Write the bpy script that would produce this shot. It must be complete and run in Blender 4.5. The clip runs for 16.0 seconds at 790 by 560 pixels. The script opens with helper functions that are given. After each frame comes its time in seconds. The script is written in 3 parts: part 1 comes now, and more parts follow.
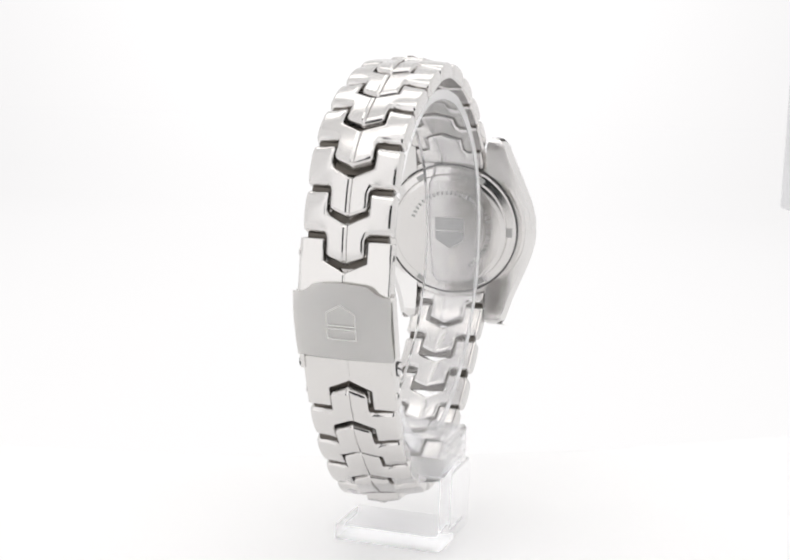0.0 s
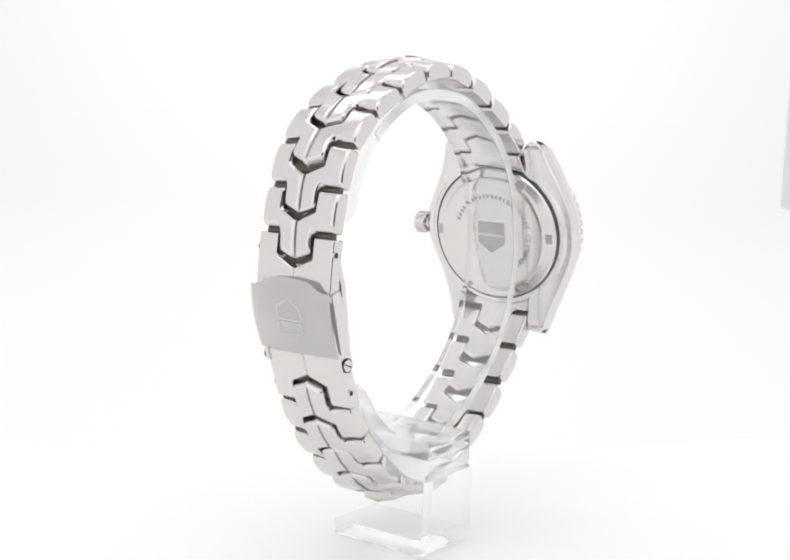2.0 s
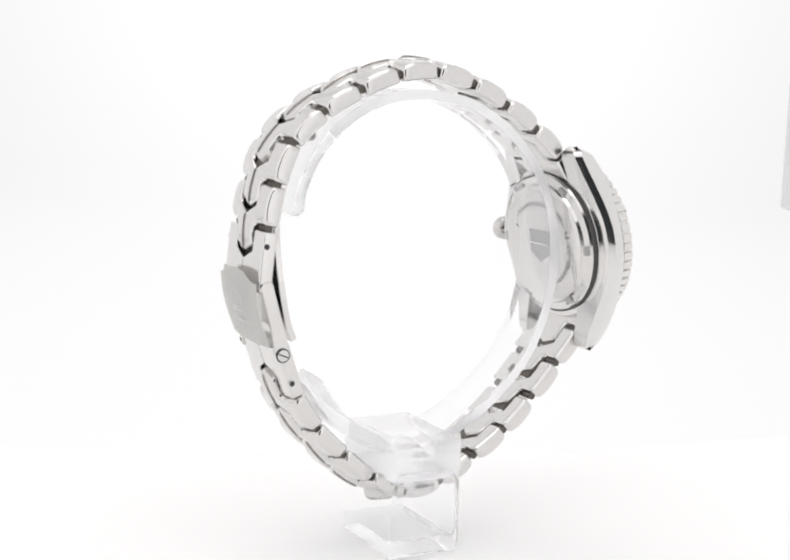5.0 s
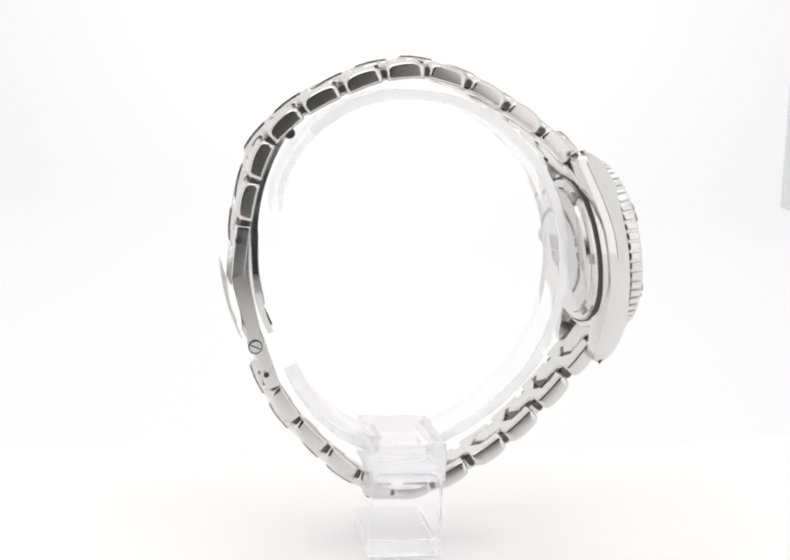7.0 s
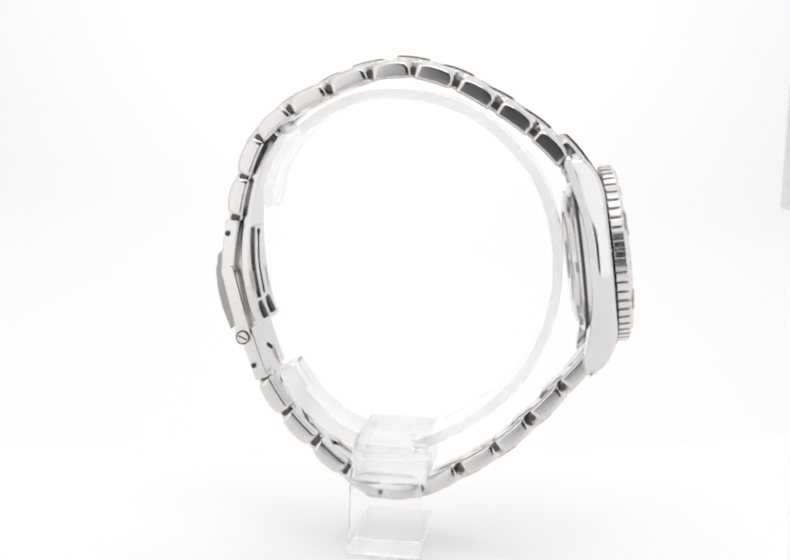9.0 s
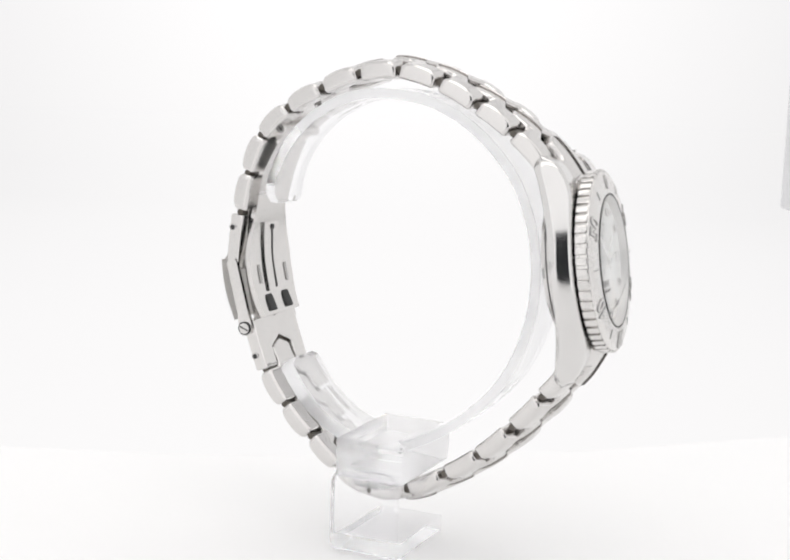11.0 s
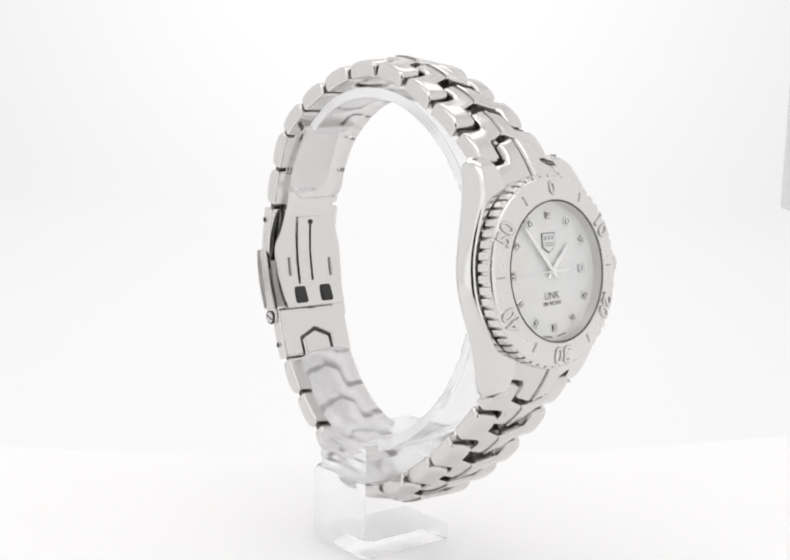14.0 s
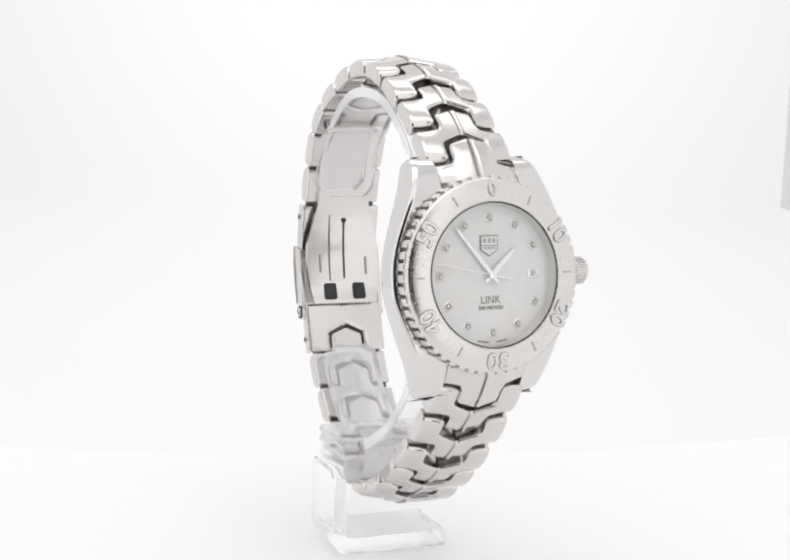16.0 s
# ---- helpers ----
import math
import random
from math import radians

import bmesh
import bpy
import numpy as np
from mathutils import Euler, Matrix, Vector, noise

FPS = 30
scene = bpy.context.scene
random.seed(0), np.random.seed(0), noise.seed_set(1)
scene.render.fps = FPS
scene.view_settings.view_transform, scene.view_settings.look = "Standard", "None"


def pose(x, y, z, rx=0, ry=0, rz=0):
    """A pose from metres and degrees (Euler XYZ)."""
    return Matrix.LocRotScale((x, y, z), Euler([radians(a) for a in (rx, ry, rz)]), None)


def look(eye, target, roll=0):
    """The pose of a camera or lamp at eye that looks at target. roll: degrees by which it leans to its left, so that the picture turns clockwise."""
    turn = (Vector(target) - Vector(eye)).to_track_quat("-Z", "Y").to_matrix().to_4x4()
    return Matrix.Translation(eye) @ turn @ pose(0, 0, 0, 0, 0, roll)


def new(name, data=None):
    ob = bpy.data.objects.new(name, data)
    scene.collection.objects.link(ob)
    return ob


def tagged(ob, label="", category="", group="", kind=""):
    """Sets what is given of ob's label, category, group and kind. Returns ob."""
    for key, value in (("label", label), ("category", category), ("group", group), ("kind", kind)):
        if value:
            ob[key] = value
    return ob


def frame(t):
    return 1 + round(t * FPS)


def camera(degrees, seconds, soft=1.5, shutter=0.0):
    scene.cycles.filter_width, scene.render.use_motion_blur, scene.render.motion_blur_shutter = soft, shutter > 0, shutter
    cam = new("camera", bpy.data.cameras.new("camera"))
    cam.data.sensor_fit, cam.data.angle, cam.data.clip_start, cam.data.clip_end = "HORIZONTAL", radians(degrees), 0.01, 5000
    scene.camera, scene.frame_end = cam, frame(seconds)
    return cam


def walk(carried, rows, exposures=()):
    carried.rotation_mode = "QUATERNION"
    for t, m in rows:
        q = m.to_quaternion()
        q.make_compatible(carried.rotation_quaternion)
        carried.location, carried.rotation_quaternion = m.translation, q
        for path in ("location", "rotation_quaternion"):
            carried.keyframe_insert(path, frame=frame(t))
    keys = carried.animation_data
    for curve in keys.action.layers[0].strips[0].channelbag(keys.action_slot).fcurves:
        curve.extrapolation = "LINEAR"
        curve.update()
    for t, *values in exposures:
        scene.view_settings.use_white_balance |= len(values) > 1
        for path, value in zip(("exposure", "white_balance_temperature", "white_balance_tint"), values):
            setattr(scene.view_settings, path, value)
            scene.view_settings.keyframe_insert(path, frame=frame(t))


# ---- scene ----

# One unit of the plan is 25 mm; the turning axis stands at x = y = 0, the table top at z = 0.
U = 0.025
Z0 = 3.21          # height of the plan's origin over the table top, in units
YAW = -7.0         # turn of the bracelet's plane on the turntable, degrees

# ---- camera ----
cam = camera(30.968, 16.0, soft=2.1)
EYE = Vector((0.0, -8.8587 * U, (Z0 - 0.1124) * U))
PAN, DIP = radians(-0.046), radians(9.052)
AIM = Vector((math.sin(PAN) * math.cos(DIP), math.cos(PAN) * math.cos(DIP), -math.sin(DIP)))
STILL = look(EYE, EYE + AIM, 1.852)
walk(cam, [(0.0, STILL), (16.0, STILL)], [(0.0, 0.0), (9.0, 0.0), (11.5, -0.06), (16.0, -0.06)])

# ---- world and light ----
world = bpy.data.worlds.new("dim_room")
scene.world = world
world.use_nodes = True
world.node_tree.nodes["Background"].inputs[0].default_value = (0.9, 0.95, 1.0, 1)
world.node_tree.nodes["Background"].inputs[1].default_value = 0.035

BACK_GLOW, TOP_GLOW, SIDE_GLOW, FRONT_GLOW, BAR_GLOW = 0.98, 0.80, 0.92, 1.18, 2.0


# ---- materials ----
def material(name):
    m = bpy.data.materials.new(name)
    m.use_nodes = True
    return m, m.node_tree.nodes, m.node_tree.links, m.node_tree.nodes["Principled BSDF"]


def steel(name, colour, rough, spread, scale, stretch=(1, 1, 1), bump=0.0):
    m, n, l, b = material(name)
    b.inputs["Metallic"].default_value = 1.0
    tc = n.new("ShaderNodeTexCoord")
    mp = n.new("ShaderNodeMapping")
    mp.inputs["Scale"].default_value = stretch
    fine = n.new("ShaderNodeTexNoise")
    fine.inputs["Scale"].default_value = scale
    fine.inputs["Detail"].default_value = 3
    wide = n.new("ShaderNodeTexNoise")
    wide.inputs["Scale"].default_value = 160
    l.new(tc.outputs["Object"], mp.inputs[0])
    l.new(mp.outputs[0], fine.inputs["Vector"])
    l.new(tc.outputs["Object"], wide.inputs["Vector"])
    mix = n.new("ShaderNodeMath")
    mix.operation = "MULTIPLY"
    l.new(fine.outputs["Fac"], mix.inputs[0])
    l.new(wide.outputs["Fac"], mix.inputs[1])
    ramp = n.new("ShaderNodeMapRange")
    ramp.inputs["From Min"].default_value, ramp.inputs["From Max"].default_value = 0.1, 0.45
    ramp.inputs["To Min"].default_value, ramp.inputs["To Max"].default_value = max(0.02, rough - spread), rough + spread
    l.new(mix.outputs[0], ramp.inputs[0])
    l.new(ramp.outputs[0], b.inputs["Roughness"])
    tint = n.new("ShaderNodeMix")
    tint.data_type = "RGBA"
    tint.inputs["A"].default_value = (*[c * 0.94 for c in colour], 1)
    tint.inputs["B"].default_value = (*colour, 1)
    l.new(wide.outputs["Fac"], tint.inputs["Factor"])
    l.new(tint.outputs["Result"], b.inputs["Base Color"])
    if bump:
        bp = n.new("ShaderNodeBump")
        bp.inputs["Strength"].default_value, bp.inputs["Distance"].default_value = bump, 0.00005
        l.new(fine.outputs["Fac"], bp.inputs["Height"])
        l.new(bp.outputs[0], b.inputs["Normal"])
    return m


POLISHED = steel("polished_steel", (0.715, 0.700, 0.688), 0.15, 0.05, 900)
BRUSHED = steel("brushed_steel", (0.88, 0.87, 0.855), 0.46, 0.04, 2500, (1, 18, 1), 0.0)
SATIN = steel("satin_steel", (0.73, 0.715, 0.70), 0.17, 0.04, 2000, (1, 1, 8), 0.02)
RING_STEEL = steel("radial_brushed_steel", (0.76, 0.745, 0.73), 0.26, 0.04, 2200)
TOPS = steel("fine_brushed_steel", (0.715, 0.700, 0.688), 0.20, 0.04, 2200, (1, 10, 1))
MIRROR = steel("mirror_polished_steel", (0.75, 0.74, 0.73), 0.14, 0.03, 900)
# steel darkened so its colour carries the shade in the link gaps
HINGE_SHADE = steel("shade_dark_hinge_steel", (0.13, 0.118, 0.105), 0.4, 0.1, 1500)


def plain(name, colour, rough, metal=0.0, amount=0.06, scale=500):
    m, n, l, b = material(name)
    tc = n.new("ShaderNodeTexCoord")
    t = n.new("ShaderNodeTexNoise")
    t.inputs["Scale"].default_value = scale
    l.new(tc.outputs["Object"], t.inputs["Vector"])
    tint = n.new("ShaderNodeMix")
    tint.data_type = "RGBA"
    tint.inputs["A"].default_value = (*[c * (1 - amount) for c in colour], 1)
    tint.inputs["B"].default_value = (*[min(1, c * (1 + amount)) for c in colour], 1)
    l.new(t.outputs["Fac"], tint.inputs["Factor"])
    l.new(tint.outputs["Result"], b.inputs["Base Color"])
    b.inputs["Roughness"].default_value, b.inputs["Metallic"].default_value = rough, metal
    return m


PRINT = plain("grey_print", (0.30, 0.29, 0.28), 0.5)
ETCH = plain("etched_grey", (0.48, 0.48, 0.475), 0.5, 0.6)
NUMERAL = plain("etched_numeral_edges", (0.40, 0.395, 0.39), 0.4, 1.0)
# black for solid pieces laid on in place of shade inside holes
HOLE = plain("hole_shade_black", (0.03, 0.03, 0.03), 0.6)

POLE_GREY = plain("pale_tent_pole", (0.74, 0.74, 0.75), 0.6)
SILVER = plain("silver_hands", (0.85, 0.85, 0.84), 0.14, 1.0)


def pearl_material():
    m, n, l, b = material("mother_of_pearl")
    tc = n.new("ShaderNodeTexCoord")
    a = n.new("ShaderNodeTexNoise")
    a.inputs["Scale"].default_value, a.inputs["Detail"].default_value, a.inputs["Distortion"].default_value = 90, 4, 1.2
    l.new(tc.outputs["Object"], a.inputs["Vector"])
    r = n.new("ShaderNodeValToRGB")
    e = r.color_ramp.elements
    e[0].position, e[0].color = 0.3, (0.88, 0.92, 0.90, 1)
    e[1].position, e[1].color = 0.7, (0.95, 0.90, 0.84, 1)
    mid = e.new(0.5)
    mid.color = (0.96, 0.96, 0.945, 1)
    l.new(a.outputs["Fac"], r.inputs[0])
    l.new(r.outputs[0], b.inputs["Base Color"])
    b.inputs["Roughness"].default_value = 0.22
    b.inputs["Coat Weight"].default_value = 0.3
    b.inputs["Specular IOR Level"].default_value = 1.0
    return m


PEARL = pearl_material()


def clear(name, ior, rough, colour=(1, 1, 1), haze=0.0):
    m, n, l, b = material(name)
    b.inputs["Transmission Weight"].default_value = 1.0 - haze
    b.inputs["IOR"].default_value = ior
    b.inputs["Base Color"].default_value = (*colour, 1)
    t = n.new("ShaderNodeTexNoise")
    t.inputs["Scale"].default_value = 220
    r = n.new("ShaderNodeMapRange")
    r.inputs["To Min"].default_value, r.inputs["To Max"].default_value = rough * 0.5, rough * 1.5
    tc = n.new("ShaderNodeTexCoord")
    l.new(tc.outputs["Object"], t.inputs["Vector"])
    l.new(t.outputs["Fac"], r.inputs[0])
    l.new(r.outputs[0], b.inputs["Roughness"])
    return m


ACRYLIC = clear("clear_acrylic", 1.11, 0.03, (0.992, 0.992, 0.998), 0.09)
# whitish acrylic that paints the bright line along the cuff's edge
BRIGHT_EDGE = clear("bright_line_acrylic", 1.11, 0.15, (0.995, 0.995, 0.998), 0.32)
THICK = clear("thick_milky_acrylic", 1.12, 0.06, (0.992, 0.992, 0.998), 0.24)
SAPPHIRE = clear("sapphire_crystal", 1.12, 0.0)
DIAMOND = clear("diamond", 2.0, 0.0)


def glow(name, strength, tint=(1, 1, 1), base=0.06, lamp=None):
    m, n, l, b = material(name)
    tc = n.new("ShaderNodeTexCoord")
    t = n.new("ShaderNodeTexNoise")
    t.inputs["Scale"].default_value, t.inputs["Detail"].default_value = 3.0, 2
    l.new(tc.outputs["Object"], t.inputs["Vector"])
    r = n.new("ShaderNodeMapRange")
    r.inputs["To Min"].default_value, r.inputs["To Max"].default_value = strength * 0.985, strength * 1.015
    l.new(t.outputs["Fac"], r.inputs[0])
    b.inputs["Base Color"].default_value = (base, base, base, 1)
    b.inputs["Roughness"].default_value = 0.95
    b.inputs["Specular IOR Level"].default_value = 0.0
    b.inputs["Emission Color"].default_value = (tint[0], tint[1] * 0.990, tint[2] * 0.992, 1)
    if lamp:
        # paints a light falloff into the glow: dimmer away from one point
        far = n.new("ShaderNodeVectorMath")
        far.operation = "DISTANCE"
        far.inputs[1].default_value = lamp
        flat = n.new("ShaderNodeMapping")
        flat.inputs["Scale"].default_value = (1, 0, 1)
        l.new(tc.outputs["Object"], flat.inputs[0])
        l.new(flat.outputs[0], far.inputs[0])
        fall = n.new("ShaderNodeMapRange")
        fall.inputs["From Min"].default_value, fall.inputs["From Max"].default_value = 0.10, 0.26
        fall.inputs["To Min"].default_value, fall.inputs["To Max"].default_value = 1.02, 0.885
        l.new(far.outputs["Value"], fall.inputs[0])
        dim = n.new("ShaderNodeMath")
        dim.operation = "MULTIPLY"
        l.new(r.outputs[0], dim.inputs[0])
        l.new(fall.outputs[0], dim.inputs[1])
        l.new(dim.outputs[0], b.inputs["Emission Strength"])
    else:
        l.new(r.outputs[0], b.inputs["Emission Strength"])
    return m


# ---- mesh helpers: all coordinates in plan units ----
def part(name, bm, mat, parent, label="", at=None, smooth=35, second=None):
    """Links a bmesh, in plan units, as one mesh object under a thing or a part."""
    bmesh.ops.recalc_face_normals(bm, faces=bm.faces)
    me = bpy.data.meshes.new(name)
    for f in bm.faces:
        f.smooth = True
    for e in bm.edges:
        if len(e.link_faces) == 2 and e.calc_face_angle(0) > radians(smooth):
            e.smooth = False
    bm.to_mesh(me)
    bm.free()
    me.transform(Matrix.Scale(U, 4))
    if second:
        me.materials.append(mat)
        me.materials.append(second)
    return mesh_part(name, me, mat, parent, label, at)


def mesh_part(name, me, mat, parent, label="", at=None):
    if mat and not me.materials:
        me.materials.append(mat)
    ob = new(name, me)
    ob.parent = parent
    if len(me.polygons) > 40 and parent is not None:
        wn = ob.modifiers.new("weighted", "WEIGHTED_NORMAL")
        wn.keep_sharp = True
    if at is not None:
        m = at.copy()
        m.translation = m.translation * U
        ob.matrix_basis = m
    if label:
        ob["label"] = label
    return ob


def basis(o, x, y, z):
    """A pose from an origin and three axes."""
    m = Matrix((x, y, z)).transposed().to_4x4()
    m.translation = o
    return m


def box(bm, x0, x1, y0, y1, z0, z1, bevel=0.0, segments=2):
    vs = [bm.verts.new(p) for p in ((x0, y0, z0), (x1, y0, z0), (x1, y1, z0), (x0, y1, z0), (x0, y0, z1), (x1, y0, z1), (x1, y1, z1), (x0, y1, z1))]
    fs = [bm.faces.new([vs[i] for i in q]) for q in ((0, 1, 2, 3), (4, 5, 6, 7), (0, 1, 5, 4), (1, 2, 6, 5), (2, 3, 7, 6), (3, 0, 4, 7))]
    if bevel:
        bmesh.ops.bevel(bm, geom=list({e for f in fs for e in f.edges}), offset=bevel, segments=segments, affect="EDGES", profile=0.5)
    return bm


def boxed(*a, **k):
    return box(bmesh.new(), *a, **k)


def lathe(profile, steps=96, close=True):
    """Turns a profile of (radius, height) about z."""
    bm = bmesh.new()
    rings = []
    for r, z in profile:
        rings.append([bm.verts.new((r * math.cos(2 * math.pi * k / steps), r * math.sin(2 * math.pi * k / steps), z)) for k in range(steps)])
    pairs = list(zip(rings, rings[1:])) + ([(rings[-1], rings[0])] if close else [])
    for a, b in pairs:
        for k in range(steps):
            bm.faces.new((a[k], a[(k + 1) % steps], b[(k + 1) % steps], b[k]))
    return bm


def disc(r, z0, z1, steps=64, bevel=0.0):
    bm = bmesh.new()
    bmesh.ops.create_cone(bm, cap_ends=True, segments=steps, radius1=r, radius2=r, depth=z1 - z0)
    bmesh.ops.translate(bm, verts=bm.verts, vec=(0, 0, (z0 + z1) / 2))
    if bevel:
        es = [e for e in bm.edges if e.calc_face_angle(0) > 1]
        bmesh.ops.bevel(bm, geom=es, offset=bevel, segments=2, affect="EDGES", profile=0.5)
    return bm


def plate(points, z0, z1, bevel=0.0, segments=2):
    """Extrudes a flat outline of (x, y) from z0 to z1."""
    bm = bmesh.new()
    low = [bm.verts.new((x, y, z0)) for x, y in points]
    high = [bm.verts.new((x, y, z1)) for x, y in points]
    n = len(points)
    bm.faces.new(low[::-1])
    top = bm.faces.new(high)
    for k in range(n):
        bm.faces.new((low[k], low[(k + 1) % n], high[(k + 1) % n], high[k]))
    if bevel:
        bmesh.ops.bevel(bm, geom=list(top.edges), offset=bevel, segments=segments, affect="EDGES", profile=0.5)
    return bm


def rounded(x0, x1, y0, y1, r, steps=6):
    out = []
    for cx, cy, a in ((x1 - r, y1 - r, 0), (x0 + r, y1 - r, 90), (x0 + r, y0 + r, 180), (x1 - r, y0 + r, 270)):
        for k in range(steps + 1):
            t = radians(a + 90 * k / steps)
            out.append((cx + r * math.cos(t), cy + r * math.sin(t)))
    return out


def smooth_path(points, steps):
    """A smooth line through the points (Catmull-Rom)."""
    P = [Vector(p) for p in points]
    P = [P[0] * 2 - P[1]] + P + [P[-1] * 2 - P[-2]]
    out = []
    for a, b, c, d in zip(P, P[1:], P[2:], P[3:]):
        for k in range(steps):
            t = k / steps
            out.append(0.5 * (2 * b + (c - a) * t + (2 * a - 5 * b + 4 * c - d) * t * t + (3 * b - a - 3 * c + d) * t ** 3))
    out.append(P[-2])
    return out


def strip(path, half, thick, bevel, taper=None, segments=2):
    """A curved strap: a path of (s, z) in the bracelet's plane, its inner side first, of that half width and thickness outwards (to the path's left)."""
    bm = bmesh.new()
    rows = []
    n = len(path)
    for k, p in enumerate(path):
        d = (path[min(k + 1, n - 1)] - path[max(k - 1, 0)]).normalized()
        nrm = Vector((-d.y, d.x))
        h = half(k / (n - 1)) if callable(half) else half
        o = p + nrm * thick
        rows.append([bm.verts.new((p.x, -h, p.y)), bm.verts.new((p.x, h, p.y)), bm.verts.new((o.x, h, o.y)), bm.verts.new((o.x, -h, o.y))])
    for a, b in zip(rows, rows[1:]):
        for k in range(4):
            bm.faces.new((a[k], a[(k + 1) % 4], b[(k + 1) % 4], b[k]))
    bm.faces.new(rows[0][::-1])
    bm.faces.new(rows[-1])
    if bevel:
        es = [e for e in bm.edges if e.calc_face_angle(0) > radians(40)]
        bmesh.ops.bevel(bm, geom=es, offset=bevel, segments=segments, affect="EDGES", profile=0.5)
    return bm


def writing(body, size, depth, edge=0.0):
    """The mesh of a line of lettering, centred, in plan units."""
    cu = bpy.data.curves.new("lettering", "FONT")
    cu.body, cu.size, cu.extrude, cu.align_x, cu.align_y = body, size, depth, "CENTER", "CENTER"
    cu.bevel_depth = edge
    cu.resolution_u = 3
    ob = bpy.data.objects.new("lettering", cu)
    me = bpy.data.meshes.new_from_object(ob)
    bpy.data.objects.remove(ob)
    bpy.data.curves.remove(cu)
    me.transform(Matrix.Scale(U, 4))
    return me


# ---- light tent round the table ----
def wall_panel(name, corners, mat, label):
    bm = bmesh.new()
    a, b, c, d = [Vector(p) / U for p in corners]
    nrm = (b - a).cross(d - a).normalized() * (0.002 / U)
    vs = [bm.verts.new(p) for p in (a, b, c, d)] + [bm.verts.new(p - nrm) for p in (a, b, c, d)]
    for q in ((0, 1, 2, 3), (4, 5, 6, 7), (0, 1, 5, 4), (1, 2, 6, 5), (2, 3, 7, 6), (3, 0, 4, 7)):
        bm.faces.new([vs[i] for i in q])
    return tagged(part(name, bm, mat, None), label, "panel", "light tent", "structure")


def pole(a, b, r):
    """A straight pole from a to b, in metres."""
    a, b = Vector(a) / U, Vector(b) / U
    bm = bmesh.new()
    bmesh.ops.create_cone(bm, cap_ends=True, segments=20, radius1=r / U, radius2=r / U, depth=(b - a).length)
    bm.transform(Matrix.Translation((a + b) / 2) @ (b - a).to_track_quat("Z", "Y").to_matrix().to_4x4())
    return tagged(part("tent_pole", bm, POLE_GREY, None), "pale grey pole of the light tent's frame", "pole", "tent poles", "structure")


def light_tent():
    x0, x1, y0, y1, h = -0.27, 0.245, -0.213, 0.60, 0.42
    side = glow("side_diffuser", SIDE_GLOW)
    front = glow("front_diffuser", FRONT_GLOW)
    wall_panel("wall_west", ((x0, y0, 0), (x0, y1, 0), (x0, y1, h), (x0, y0, h)), side, "white glowing diffuser cloth of the light tent")
    wall_panel("wall_east", ((x1, y1, 0), (x1, y0, 0), (x1, y0, h), (x1, y1, h)), side, "white glowing diffuser cloth of the light tent")
    wall_panel("ceiling", ((x0, y0, h), (x0, y1, h), (x1, y1, h), (x1, y0, h)), glow("top_diffuser", TOP_GLOW), "white diffuser cloth over the table")
    # front cloth with an opening for the lens
    a, b, t = -0.060, 0.098, 0.195
    wall_panel("wall_south_1", ((x0, y0, h), (a, y0, h), (a, y0, 0), (x0, y0, 0)), front, "white front cloth of the light tent")
    wall_panel("wall_south_2", ((b, y0, h), (x1, y0, h), (x1, y0, 0), (b, y0, 0)), front, "white front cloth of the light tent")
    wall_panel("wall_south_3", ((a, y0, h), (b, y0, h), (b, y0, t), (a, y0, t)), front, "white front cloth of the light tent")
    # two long lamps added unseen under the ceiling, for highlights in the steel
    lit = glow("added_bar_diffuser", BAR_GLOW, (1.0, 0.985, 0.96))
    for y in (-0.11, 0.17):
        bar = tagged(new("added_light_bar"), "long white light bar added out of view under the tent's ceiling", "lamp", "light bars")
        bar.location = (-0.02, y, h - 0.022)
        part("housing", boxed(-7.4, 7.4, -3.1, 3.1, 0.1, 0.8, 0.05), POLE_GREY, bar)
        part("diffuser", boxed(-7.2, 7.2, -2.9, 2.9, -0.05, 0.1, 0.02), lit, bar)
    # table paper, its far edge shaped to fit the camera's view
    edge = [(x0, 0.053), (-0.0753, 0.0447), (-0.0370, 0.0437), (0.0, 0.0465), (0.0405, 0.0559), (0.0847, 0.0719), (x1, 0.142)]
    bm = plate([(x0 / U, (y0 - 0.05) / U), (x1 / U, (y0 - 0.05) / U)] + [(x / U, y / U) for x, y in edge[::-1]], -0.12, 0.0, 0.02, 1)
    # an added glow brightens the table and lifts the stand's shade
    tagged(part("floor", bm, glow("glow_lifted_table", 0.25, (1, 1, 1), 0.72), None), "white table top under the stand, with an added glow", "table top", "", "structure")
    # backdrop rising behind the table's edge
    bm = bmesh.new()
    prof = [(0.0, -0.004), (0.10, -0.004), (0.30, -0.002), (0.50, 0.0), (0.55, 0.012), (0.58, 0.04), (0.592, 0.10), (0.595, 0.25), (0.597, h)]
    rows = [[bm.verts.new((x / U, y / U, z / U)) for x in (x0, x1)] for y, z in prof]
    for p, q in zip(rows, rows[1:]):
        bm.faces.new((p[0], p[1], q[1], q[0]))
    # no lamp stands behind; the point only centres the painted falloff
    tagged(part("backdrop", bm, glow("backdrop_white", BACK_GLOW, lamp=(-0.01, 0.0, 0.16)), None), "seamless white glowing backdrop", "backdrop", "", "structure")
    # frame of the tent: one pole in view, the rest added unseen for reflections
    pole((0.2055, 0.519, 0.0055), (0.2065, 0.519, h), 0.0065)
    knob = bmesh.new()
    bmesh.ops.create_uvsphere(knob, u_segments=20, v_segments=12, radius=0.0066 / U)
